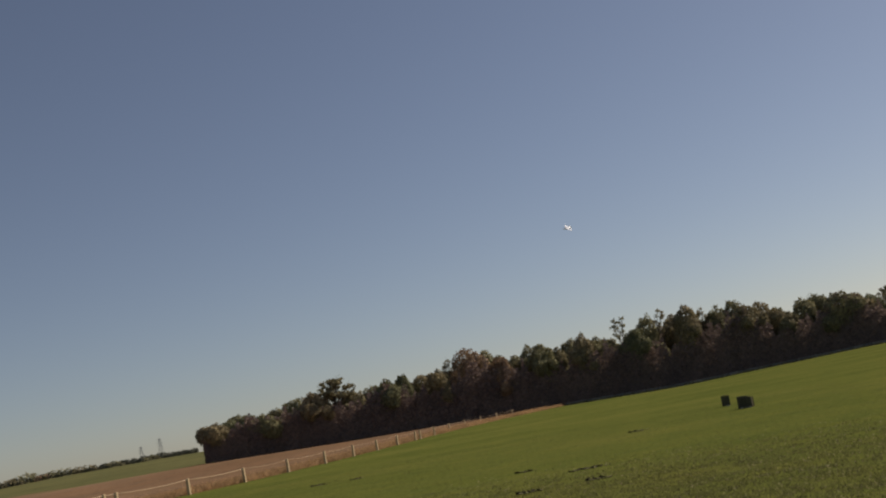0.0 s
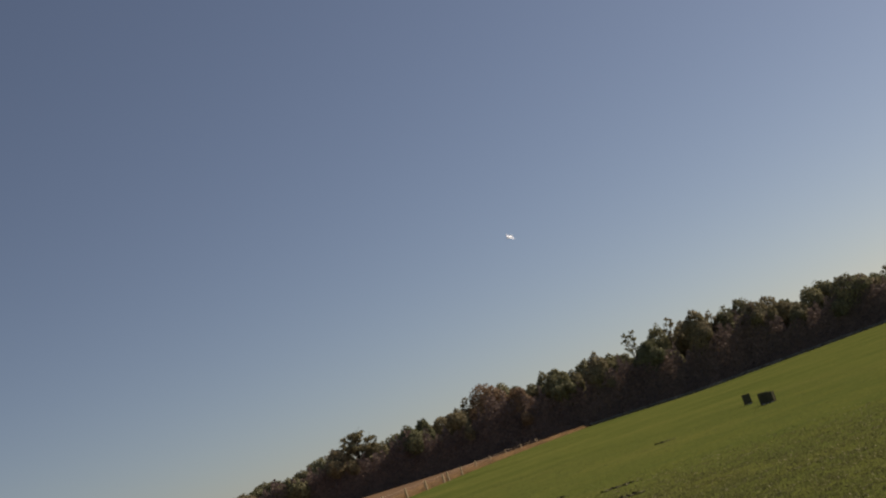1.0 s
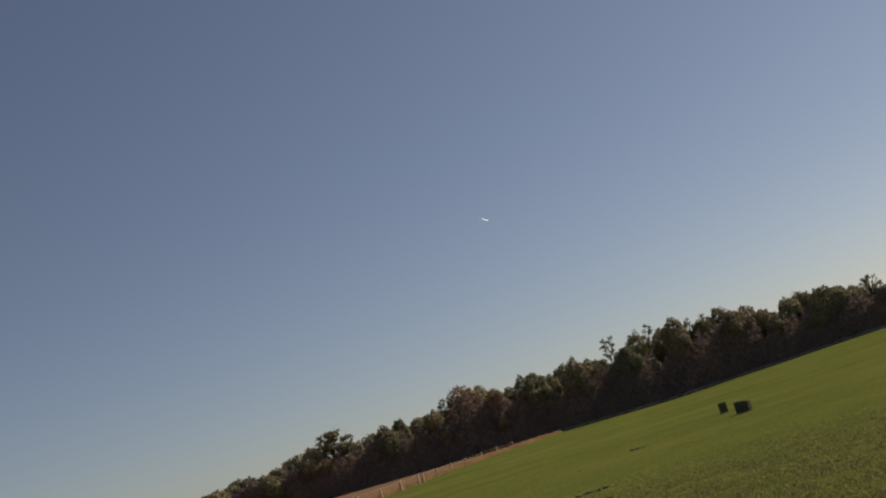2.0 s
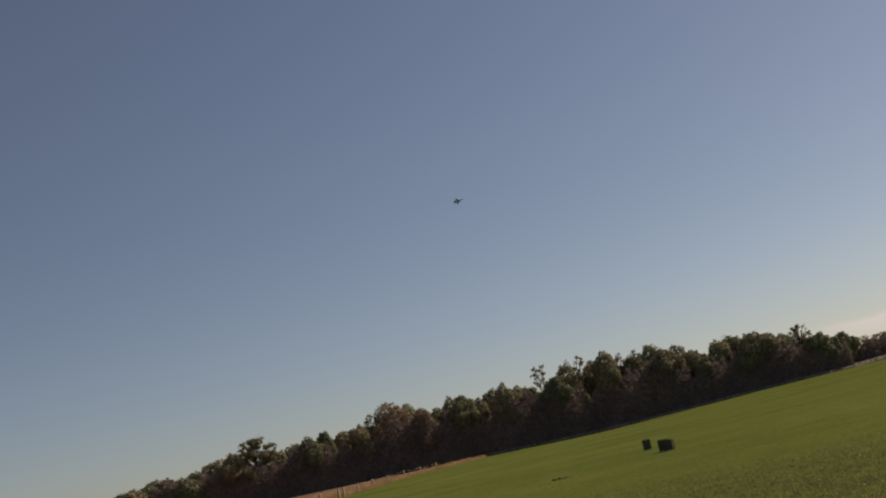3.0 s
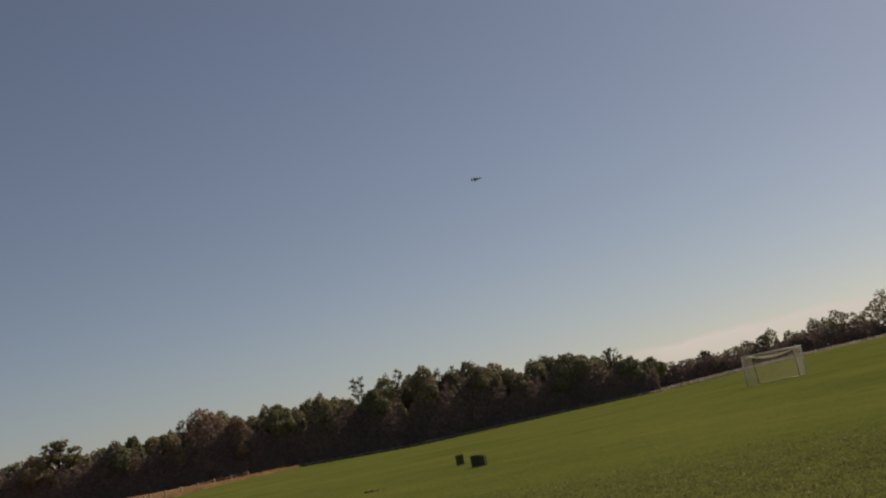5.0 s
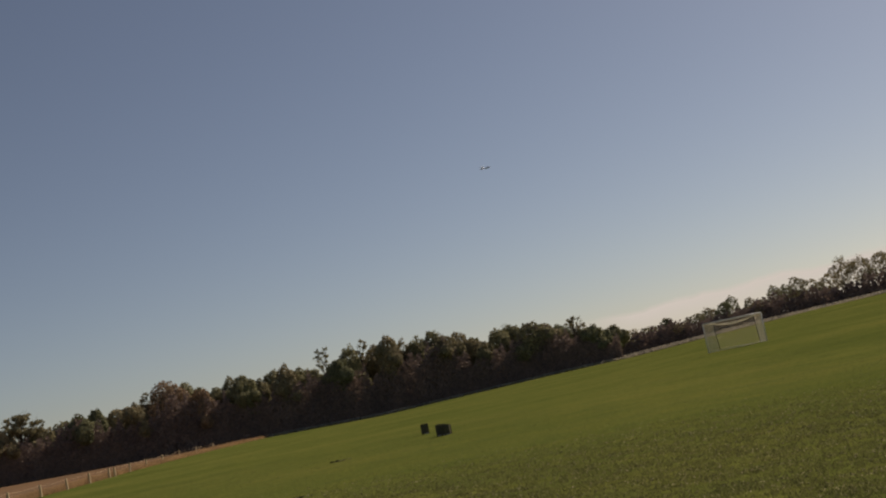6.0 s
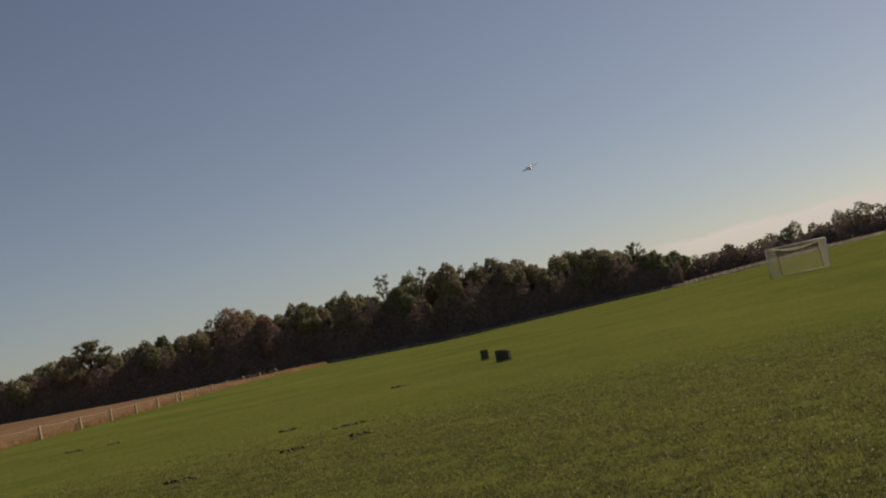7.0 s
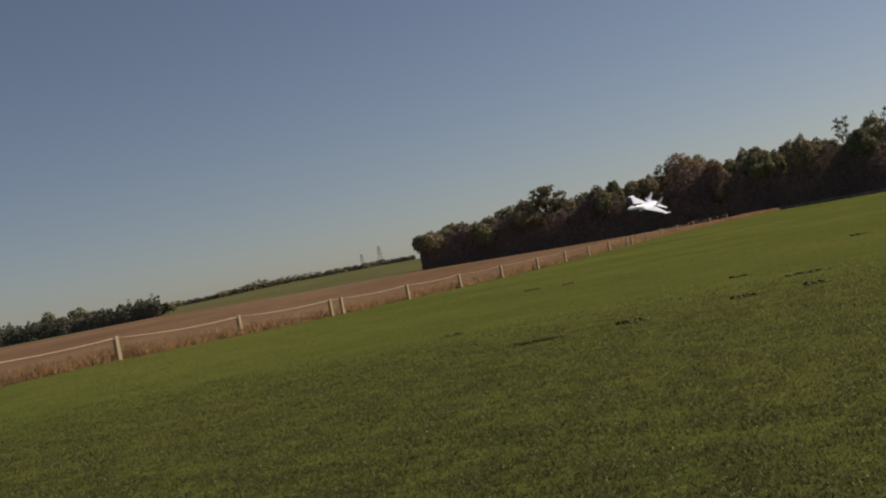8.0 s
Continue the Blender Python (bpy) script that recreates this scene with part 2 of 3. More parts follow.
def build_ground():
    ys = np.concatenate([[-4000, -1500, -500, -200, -80, -30], np.arange(-10, 60, 4), np.arange(60, 300, 6), np.arange(300, 780, 20), [820, 900, 1100, 1600, 2500, 4200]])
    off = np.concatenate([-np.geomspace(4000, 2, 34), [0], np.geomspace(2, 4000, 44)])
    Y, O = np.meshgrid(ys, off, indexing="ij")
    X = edge_x(Y) + O
    Z = gz(X, Y)
    ny, nx = X.shape
    verts = np.stack([X, Y, Z], -1).reshape(-1, 3)
    faces, mats = [], []
    for i in range(ny - 1):
        for j in range(nx - 1):
            a = i * nx + j
            faces.append((a, a + 1, a + nx + 1, a + nx))
            left = off[j + 1] <= 0
            far = ys[i] >= 318 and (math.hypot(X[i, j], ys[i]) > 465 or X[i, j] > -0.47 * ys[i])
            mats.append(2 if far else (1 if left else 0))
    ob = mesh_object("ground", verts, faces, GRASS, smoothed=True)
    ob.data.materials.append(FIELD)
    ob.data.materials.append(PASTURE)
    ob.data.polygons.foreach_set("material_index", np.array(mats, np.int32))
    tagged(ob, "mown green sports field beside a brown stubble field and a green hill", "ground", kind="structure")


build_ground()


def ribbon(name, az0, az1, d0, d1, material, label, n=60):
    """A strip that lies on the ground between two distances."""
    verts, faces = [], []
    for i in range(n + 1):
        az = az0 + (az1 - az0) * i / n
        w = 0.6 * math.sin(az * 7.3) + 0.4 * math.sin(az * 17.0)
        for d in (d0 + w, (d0 + d1) / 2, d1):
            p = at(az, d, 0.06)
            verts.append(p)
    for i in range(n):
        for k in range(2):
            a = i * 3 + k
            faces.append((a, a + 3, a + 4, a + 1))
    return tagged(mesh_object(name, verts, faces, material, smoothed=True), label, name.split("_")[0], kind="structure")


ribbon("verge_wood", 4.6, 22.4, 246, 250.5, VERGE, "strip of pale dry grass at the foot of the wood")
ribbon("verge_track", 22.2, 42.0, 262, 297, VERGE, "pale gravel track at the foot of the far thicket")


# ---- trees ----
def lumped(rng, C, R, n):
    """Points and outward directions on lobes (centre; radius across, radius up) that swell into sprays of two sizes."""
    share = R[:, 0] * (R[:, 0] + R[:, 1])
    out_p, out_u = [], []
    for k, (c, (r, v)) in enumerate(zip(C, R)):
        m = int(n * share[k] / share.sum()) + 1
        u = rng.normal(size=(m, 3))
        u /= np.linalg.norm(u, axis=1)[:, None]
        swell = np.zeros(m)
        for count, wide, high in ((34, 0.34, 0.30), (130, 0.15, 0.12)):
            b = rng.normal(size=(count, 3))
            b /= np.linalg.norm(b, axis=1)[:, None]
            near = (1 - u @ b.T) * 2 / wide ** 2
            swell += high * (np.exp(-near) * rng.uniform(0.5, 1.0, count)).max(1)
        depth = (0.74 + swell) * (1 - 0.22 * rng.random(m) ** 2)
        p = c + u * depth[:, None] * np.array([r, r, v]) + rng.normal(0, 0.1, (m, 3))
        keep = np.ones(m, bool)
        for q, (c2, (r2, v2)) in enumerate(zip(C, R)):
            if q != k:
                keep &= (((p - c2) / np.array([r2, r2, v2])) ** 2).sum(1) > 0.5
        out_p.append(p[keep])
        out_u.append(u[keep])
    return np.concatenate(out_p), np.concatenate(out_u)


def tree(az, d, top_el, half, style="full", seed=0, label="", low=0.24, n=10500, leaf=0.46, name="tree", spread=1.5):
    """One tree at its direction and distance, as high as its top stands above the eye line; half: half its crown in degrees."""
    rng = np.random.default_rng(seed)
    foot = at(az, d)
    h = 1.65 + d * math.tan(radians(top_el)) - foot.z
    rad = d * math.tan(radians(half))
    root = new(name)
    root.location = foot
    root.rotation_euler = (0, 0, rng.uniform(0, 6.28))
    tagged(root, label or "tall broadleaf tree in dull olive autumn leaf", "tree", group="trees of the wood" if d < 280 else "trees above the thicket" if d < 320 else "far trees")
    bm = bmesh.new()
    lean = rng.normal(0, 0.03 * h, 2)
    trunk_top = (0.93 if style == "sparse" else 0.72) * h
    tpts = [(lean[0] * k * k, lean[1] * k * k, trunk_top * k - 0.2 * (k == 0)) for k in (0, 0.25, 0.5, 0.75, 1.0)]
    r0 = (0.016 * h + 0.05) * (0.55 if style == "sparse" else 1)
    tube(bm, tpts, [r0 * 1.25, r0, r0 * 0.8, r0 * 0.55, r0 * 0.3], 7)
    C, R = [], []
    if style == "full":
        rad *= spread
        C.append((lean[0] * 0.5, lean[1] * 0.5, h * (1 + low) / 2))
        R.append((rad * 0.86, h * (1 - low) / 2))
        for i in range(4):      # side boughs about the main head of the crown
            a, f = i * 1.57 + rng.uniform(-0.6, 0.6), rng.uniform(0.42, 0.80)
            r = rad * rng.uniform(0.42, 0.62)
            q = rad * (1.02 - 0.5 * max(0, f - 0.55)) - r * 0.45
            C.append((q * math.cos(a), q * math.sin(a), min(f * h, h * 0.97 - r)))
            R.append((r, r * rng.uniform(0.8, 1.1)))
    elif style == "open":
        for i in range(48):
            f = rng.uniform(0.68, 0.96)
            a = rng.uniform(0, 6.28)
            q = rad * math.sqrt(max(0.03, 1 - ((f - 0.68) / 0.31) ** 2)) * rng.uniform(0.3, 1.0)
            C.append((q * math.cos(a), q * math.sin(a), f * h))
            R.append(rad * rng.uniform(0.12, 0.20))
    elif style == "sparse":      # a slender stem with flat tufts towards its top
        for i in range(13):
            f = 0.70 + 0.28 * (i + rng.random()) / 13
            a = i * 2.4 + rng.uniform(-0.5, 0.5)
            q = rad * rng.uniform(0.3, 1.15) * (1 if f < 0.88 else 0.6)
            C.append((q * math.cos(a), q * math.sin(a), f * h))
            R.append(rad * rng.uniform(0.18, 0.30))
    else:
        for i in range(44):
            f = 0.62 + 0.37 * (i + rng.random()) / 44
            a = rng.uniform(0, 6.28)
            q = rad * math.sqrt(max(0.05, 1 - ((f - 0.72) / 0.28) ** 2)) * rng.uniform(0.1, 1.05)
            C.append((q * math.cos(a), q * math.sin(a), f * h))
            R.append(rad * rng.uniform(0.08, 0.17))
    for c, r in zip(C, R):
        s = min(trunk_top * 0.98, max(0.15 * h, c[2] - rng.uniform(0.12, 0.3) * h))
        k = s / trunk_top
        b0 = Vector((lean[0] * k * k, lean[1] * k * k, s))
        b2 = Vector(c)
        b1 = b0.lerp(b2, 0.5) + Vector((0, 0, -0.02 * h + 0.03 * h * rng.random()))
        rr = r0 * (0.42 if style != "full" else 0.3)
        tube(bm, [b0, b1, b2], [rr, rr * 0.65, rr * 0.25], 5)
        if style != "full":
            for _ in range(3):
                e = b2 + Vector(rng.normal(0, 1, 3)) * r * 0.9
                tube(bm, [b1.lerp(b2, 0.6), e], [rr * 0.35, rr * 0.12], 4)
    part("trunk", bm, BARK, root, smoothed=True)
    C, R = np.array(C), np.array(R)
    if style == "full":
        p, u = lumped(rng, C, R, n)
    else:
        n = int(n * {"sparse": 0.06, "twiggy": 0.085, "open": 0.8}[style])
        leaf *= 1.0 if style == "open" else 0.8
        pick = rng.choice(len(C), n, p=R ** 2 / np.sum(R ** 2))
        u = rng.normal(size=(n, 3))
        u /= np.linalg.norm(u, axis=1)[:, None]
        p = C[pick] + u * (R[pick] * rng.random(n) ** 0.35)[:, None] * np.array([1, 1, 0.45]) + rng.normal(0, 0.14, (n, 3))
    p[:, 2] = np.maximum(p[:, 2], 0.15)
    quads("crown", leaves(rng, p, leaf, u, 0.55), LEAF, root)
    return root


WOOD = [(-12.5, 1.62, 0.55), (-11.9, 1.70, 0.55), (-11.25, 1.90, 0.5), (-10.1, 1.72, 0.6), (-9.4, 1.88, 0.55), (-8.6, 2.20, 0.65), (-7.6, 2.42, 0.6),
        (-5.7, 2.15, 0.55), (-4.7, 2.22, 0.6), (-3.9, 2.36, 0.55), (-3.2, 2.50, 0.42), (-2.1, 2.38, 0.65), (-1.4, 2.36, 0.45),
        (0.05, 3.2, 0.75), (0.95, 2.95, 0.65), (1.75, 2.5, 0.5), (2.5, 2.42, 0.45), (3.2, 2.72, 0.5), (3.8, 2.84, 0.5), (4.4, 2.40, 0.45),
        (5.2, 2.72, 0.5), (5.85, 2.78, 0.5), (6.4, 2.62, 0.45), (7.1, 2.45, 0.45), (8.5, 2.75, 0.5), (9.2, 3.12, 0.6), (10.45, 3.08, 0.5),
        (11.15, 3.28, 0.5), (12.3, 2.75, 0.45), (13.15, 3.13, 0.5), (13.9, 2.88, 0.55), (14.6, 2.75, 0.6), (15.15, 2.45, 0.42), (15.75, 2.0, 0.4),
        (16.5, 2.5, 0.55), (17.15, 2.65, 0.55), (18.2, 2.55, 0.65), (19.0, 2.25, 0.55), (19.6, 2.15, 0.5), (21.0, 1.75, 0.45), (21.55, 1.5, 0.42), (22.1, 1.5, 0.4)]
for i, (az, el, half) in enumerate(WOOD):
    tree(az, 252 + 5 * (i % 3), el + 0.13, half, seed=100 + i)
for i, (az, el, half) in enumerate([(-0.85, 2.92, 0.4), (7.76, 3.46, 0.5), (9.85, 3.42, 0.32), (11.75, 3.14, 0.4), (20.25, 2.42, 0.62), (-11.0, 1.95, 0.3), (12.6, 3.06, 0.4)]):
    tree(az, 256, el, half, "twiggy" if half > 0.5 else "sparse", seed=300 + i, label="thin tree with sparse twiggy top")
tree(-6.5, 254, 3.03, 0.98, "open", seed=342, label="old spreading tree with an open flat crown", n=3600, leaf=0.5)
for i in range(50):      # second row, fills the wood behind
    az = -12.0 + i * 0.68
    el = float(np.interp(az, [w[0] for w in WOOD], [w[1] for w in WOOD]))
    tree(az, 268 + 6 * (i % 2), el - 0.15 - 0.14 * (i % 3), 0.62, seed=400 + i, low=0.08, n=2800, leaf=0.75)
THICKET = [(22.9, 1.28, 0.5), (23.6, 1.18, 0.5), (24.3, 1.2, 0.45), (25.3, 1.08, 0.5), (26.1, 1.2, 0.45), (26.75, 1.36, 0.4), (27.5, 1.52, 0.35), (27.95, 1.72, 0.4),
           (28.75, 1.44, 0.35), (29.35, 1.25, 0.4), (29.95, 1.78, 0.4), (30.5, 1.65, 0.4), (31.0, 2.02, 0.45), (31.7, 1.72, 0.5), (32.5, 1.85, 0.5), (33.2, 2.5, 0.45),
           (34.0, 2.3, 0.5), (34.8, 2.35, 0.5), (35.7, 2.2, 0.6), (36.8, 2.2, 0.6), (38.2, 2.3, 0.7)]
for i, (az, el, half) in enumerate(THICKET):
    tree(az, 300 + 4 * (i % 3), el + (0.2 if az > 26 else 0.05), half, seed=500 + i, label="small tree in thinning autumn leaf above the thicket", n=1500, spread=1.1)
tree(24.7, 302, 1.4, 0.4, "twiggy", seed=530, label="thin tree with sparse twiggy top")


def undergrowth(name, az0, az1, d0, d1, height, n, label, size=0.7, seed=1, crest=(), material=SHRUB):
    """Shrubs and saplings, a closed mass at the foot of the trees."""
    rng = np.random.default_rng(seed)
    az = np.radians(rng.uniform(az0, az1, n))
    d = d0 + (d1 - d0) * (rng.random(n) ** 2.5 + 0.05 * np.sin(np.degrees(az) * 3.1) * np.sin(np.degrees(az) * 1.27 + 2) + 0.05)
    x, y = d * np.sin(az), d * np.cos(az)
    top = height * (0.74 + 0.12 * np.sin(np.degrees(az) * 5.1) * np.sin(np.degrees(az) * 2.3 + 1) + 0.12 * np.sin(np.degrees(az) * 1.1) + 0.06 * np.sin(np.degrees(az) * 13.7))
    if crest:
        top = top * (1.65 + 250 * np.tan(np.radians(np.interp(np.degrees(az), [w[0] for w in crest], [w[1] for w in crest])))) / 13.0
    z = gz(x, y) + 0.1 + 1.5 * top * rng.beta(1.0, 1.9, n)
    face = np.stack([-np.sin(az) * 0.8, -np.cos(az) * 0.8, np.full(n, 0.5)], 1)
    ob = quads(name, leaves(rng, np.stack([x, y, z], 1), size, face, 0.3), material)
    return tagged(ob, label, "undergrowth", kind="stuff")


undergrowth("undergrowth", -13.1, 22.3, 249, 256, 8.6, 130000, "dense dark undergrowth along the edge of the wood", 0.55, 1, WOOD)
undergrowth("undergrowth", 22.0, 44, 297, 306, 5.0, 22000, "low brown thicket along a track", 0.8, 2)
# far left: tree belt below the hill, trees on the crest
undergrowth("hedgerow", -48, -26.0, 470, 486, 6.0, 24000, "dark tree belt at the far side of the stubble field", 1.2, 3, material=HEDGE)
for i, (az, el, half) in enumerate([(-38, 0.9, 0.5), (-36.3, 0.8, 0.45), (-35, 0.75, 0.4), (-33.6, 0.78, 0.4), (-32.4, 0.66, 0.4), (-31.1, 1.36, 0.28), (-29.7, 1.30, 0.34), (-31.7, 1.0, 0.25), (-30.5, 1.0, 0.25), (-29.1, 1.02, 0.25), (-28.6, 0.82, 0.4), (-27.7, 0.78, 0.35), (-27.0, 0.84, 0.3), (-26.3, 0.8, 0.3), (-25.7, 0.74, 0.25)]):
    tree(az, 478, el, half, seed=600 + i, label="far dark tree at the edge of the field", n=900, leaf=1.1)
for i, (az, el, half) in enumerate([(-25.2, 0.54, 0.2), (-22.95, 0.62, 0.16), (-21.75, 0.70, 0.2), (-21.2, 0.84, 0.22), (-20.5, 0.66, 0.18), (-19.8, 0.78, 0.28), (-18.6, 0.74, 0.22), (-17.3, 0.68, 0.22), (-15.6, 0.64, 0.2)]):
    tree(az, 716, el + 0.19, half * 1.6, seed=620 + i, label="small far tree on the crest of the hill", n=420, leaf=1.2)
undergrowth("hedgerow", -27, -13.4, 714, 722, 2.8, 6000, "low hedge along the crest of the hill", 1.3, 4, material=HEDGE)


# ---- power line pylons ----
def pylon(az, d, top_el):
    foot = at(az, d)
    h = 1.65 + d * math.tan(radians(top_el)) - foot.z
    root = new("pylon")
    root.location = foot
    root.rotation_euler = (0, 0, radians(-az + 20))
    tagged(root, "grey steel lattice power pylon far off", "pylon", group="power pylons")
    w = lambda f: 3.2 * (1 - f) ** 1.4 + 0.7
    for sx in (-1, 1):
        for sy in (-1, 1):
            bm = bmesh.new()
            tube(bm, [(sx * w(f), sy * w(f), f * h) for f in (0, 0.3, 0.6, 1.0)], [0.2, 0.17, 0.14, 0.12], 4)
            part("leg", bm, STEEL, root)
    bm = bmesh.new()
    for i in range(8):
        f, g = i / 8, (i + 1) / 8
        for sx, sy, tx, ty in ((-1, -1, 1, -1), (1, -1, 1, 1), (1, 1, -1, 1), (-1, 1, -1, -1)):
            tube(bm, [(sx * w(f), sy * w(f), f * h), (tx * w(g), ty * w(g), g * h)], [0.07, 0.07], 4)
    part("lattice", bm, STEEL, root)
    for f, l in ((0.70, 3.4), (0.82, 4.2), (0.94, 3.0)):
        bm = bmesh.new()
        tube(bm, [(-l, 0, f * h), (0, 0, f * h + 0.9), (l, 0, f * h)], [0.08, 0.16, 0.08], 4)
        tube(bm, [(-l, 0, f * h), (l, 0, f * h)], [0.09, 0.09], 4)
        part("cross_arm", bm, STEEL, root)


for az, d, el in ((-26.3, 1350, 1.34), (-27.4, 1480, 1.27), (-15.1, 1350, 1.56), (-16.0, 1500, 1.32)):
    pylon(az, d, el)

# ---- fence ----
POSTS = [(-36.5, 43), (-28.3, 52), (-22.45, 62), (-17.95, 70.5), (-17.4, 71.4), (-14.08, 80), (-11.43, 88.5), (-9.32, 97), (-7.5, 105), (-6.1, 113), (-4.92, 121),
         (-3.9, 129), (-3.0, 138), (-2.75, 139), (-2.05, 147), (-1.27, 157), (-0.5, 168), (0.3, 180), (1.1, 193), (1.9, 207)]


def fence():
    root = new("fence")
    tagged(root, "pale wooden post fence with a slack rope beside tall dry grass", "fence")
    rng = np.random.default_rng(5)
    tops = []
    for k, (az, d) in enumerate(POSTS):
        p = at(az, d)
        h = 1.08 + rng.uniform(-0.03, 0.03)
        bm = bmesh.new()
        block(bm, (0.21, 0.21, h + 0.25), pose(0, 0, (h - 0.25) / 2), 0.018)
        for v in bm.verts:
            if v.co.z > h - 0.05:
                v.co.x *= 0.93
                v.co.y *= 0.93
        ob = part("post", bm, POST, root)
        ob.location = p
        ob.rotation_euler = (rng.normal(0, 0.015), rng.normal(0, 0.015), radians(-18) + rng.normal(0, 0.06))
        tops.append(p + Vector((0, 0, h * 0.93)))
    for a, b in zip(tops, tops[1:]):
        bm = bmesh.new()
        sag = 0.02 * (b - a).length * 0.5
        tube(bm, [a.lerp(b, f / 8) - Vector((0, 0, sag * 4 * (f / 8) * (1 - f / 8))) for f in range(9)], [0.019 if a.y < 85 else 0.010] * 9, 5)
        part("rope", bm, ROPE, root, "slack pale rope", smoothed=True)


fence()


def blades(rng, x, y, h, lean, thick):
    """Loose upright blades at the places x, y, of the heights h."""
    n = len(x)
    z = gz(x, y)
    a = rng.uniform(0, 6.28, n)
    w = rng.uniform(0.6, 1.6, n) * thick
    ax, ay = np.cos(a) * w, np.sin(a) * w
    lx, ly = rng.normal(0, lean, n) * h, rng.normal(0, lean, n) * h
    return np.stack([np.stack([x - ax, y - ay, z - 0.02], 1), np.stack([x + ax, y + ay, z - 0.02], 1),
                     np.stack([x + ax * 0.35 + lx, y + ay * 0.35 + ly, z + h], 1), np.stack([x - ax * 0.35 + lx, y - ay * 0.35 + ly, z + h], 1)], 1)


def dry_grass():
    rng = np.random.default_rng(9)
    n = 120000
    y = 18 + 225 * rng.random(n) ** 1.3
    x = edge_x(y) - np.abs(rng.normal(0, 1.0, n)) * 2.2 + 0.25 * np.sin(y * 1.7 + np.sin(y * 4.1)) + 0.1
    h = rng.uniform(0.08, 0.62, n) * (0.72 + 0.3 * np.sin(y * 0.9 + 0.7 * np.sin(y * 2.3)) * np.sin(y * 0.37) + 0.22 * np.sin(y * 5.3 + 2 * np.sin(y * 1.9) + x * 2.1))
    tagged(quads("dry_grass", blades(rng, x, y, h, 0.75, 0.017), DRY), "tall dry golden-brown grass along the fence", "grass", kind="stuff")
    # a low pale fringe at the foot of the wood, and tall grey weeds before the far thicket
    for az0, az1, d0, d1, h0, h1, n, words in ((4.6, 22.4, 246.0, 248.5, 0.3, 0.6, 16000, "low pale dry grass at the foot of the wood"),
                                               (22.3, 44, 280, 297, 0.3, 1.0, 18000, "tall grey dry weeds before the thicket")):
        a, d = np.radians(rng.uniform(az0, az1, n)), rng.uniform(d0, d1, n)
        v = blades(rng, d * np.sin(a), d * np.cos(a), rng.uniform(h0, h1, n), 0.3, 0.09)
        tagged(quads("weeds", v, WEED), words, "weeds", kind="stuff")


dry_grass()


def clumped(rng, x, y):
    """Uneven growth: 0 where thin, 1 where tufted; directions and sizes mixed so that no grid shows."""
    v = np.zeros(len(x))
    for k in range(14):
        a, f = rng.uniform(0, 6.28), 3.5 * 1.24 ** k
        v += np.sin((x * np.cos(a) + y * np.sin(a)) * f + rng.uniform(0, 6.28) + 1.5 * np.sin((x * np.sin(a) - y * np.cos(a)) * f * 0.6 + k)) / (1 + 0.06 * k)
    return 1 / (1 + np.exp(-v * 0.9))


# place, length, width, turn
SCUFFS = [(2.28, 26.7, 0.80, 0.36, 6), (2.12, 23.0, 0.40, 0.20, -4), (0.78, 22.7, 0.50, 0.22, 4), (-1.37, 21.3, 0.48, 0.20, 6), (-5.8, 26.6, 0.42, 0.14, -8),
          (1.0, 29.8, 0.48, 0.14, 5), (5.76, 43.0, 0.55, 0.5, 10), (-6.65, 47.0, 0.6, 0.4, 0), (-5.05, 46.5, 0.45, 0.35, 8)]


def lawn():
    """Short blades where the mown grass comes near, the most of them green, some pale and bent."""
    rng = np.random.default_rng(11)
    for n, near, far, power, short, tall, lean, thick, material, words, pale in (
            (640000, 5.0, 24, 1.35, 0.012, 0.030, 0.9, 0.0046, BLADE, "short mown green grass blades in uneven tufts", 0),
            (120000, 20.0, 50, 1.3, 0.006, 0.014, 2.0, 0.0070, BLADE, "short mown green grass blades", 0),
            (110000, 5.0, 26, 1.4, 0.010, 0.022, 1.2, 0.0046, FLECK, "pale bent blades and clippings in the mown grass", 1)):
        d = near + far * rng.random(n) ** power
        az = np.radians(rng.uniform(-40, 40, n))
        x, y = d * np.sin(az), d * np.cos(az)
        tuft = clumped(np.random.default_rng(3), x, y)
        fade = np.clip((d - near) / 1.5, 0, 1) * np.clip((near + far - d) / 10, 0, 1) * np.clip((40 - np.abs(np.degrees(az))) / 4, 0, 1)      # thins out at its edges
        keep = rng.random(n) < fade * (tuft ** 2 if pale else 0.6 + 0.4 * tuft)
        for sx, sy, sl, sw, _ in SCUFFS:      # none grows on the bare scuffs
            keep &= ((x - sx) / (0.5 * sl)) ** 2 + ((y - sy) / (0.9 * sw)) ** 2 > 1
        x, y, d, tuft = x[keep], y[keep], d[keep], tuft[keep]
        n = len(x)
        h = rng.uniform(short, tall, n) * (0.6 + 0.7 * tuft)
        z = gz(x, y)
        a = rng.uniform(0, 6.28, n)
        w = rng.uniform(0.7, 1.3, n) * thick * (1 + d * 0.025)
        ax, ay = np.cos(a) * w, np.sin(a) * w
        lx, ly = rng.normal(0, lean, n) * h, rng.normal(0, lean, n) * h
        v = np.stack([np.stack([x - ax, y - ay, z - 0.005], 1), np.stack([x + ax, y + ay, z - 0.005], 1),
                      np.stack([x + ax * 0.3 + lx, y + ay * 0.3 + ly, z + h], 1), np.stack([x - ax * 0.3 + lx, y - ay * 0.3 + ly, z + h], 1)], 1)
        tagged(quads("grass", v, material), words, "grass", kind="stuff")


lawn()


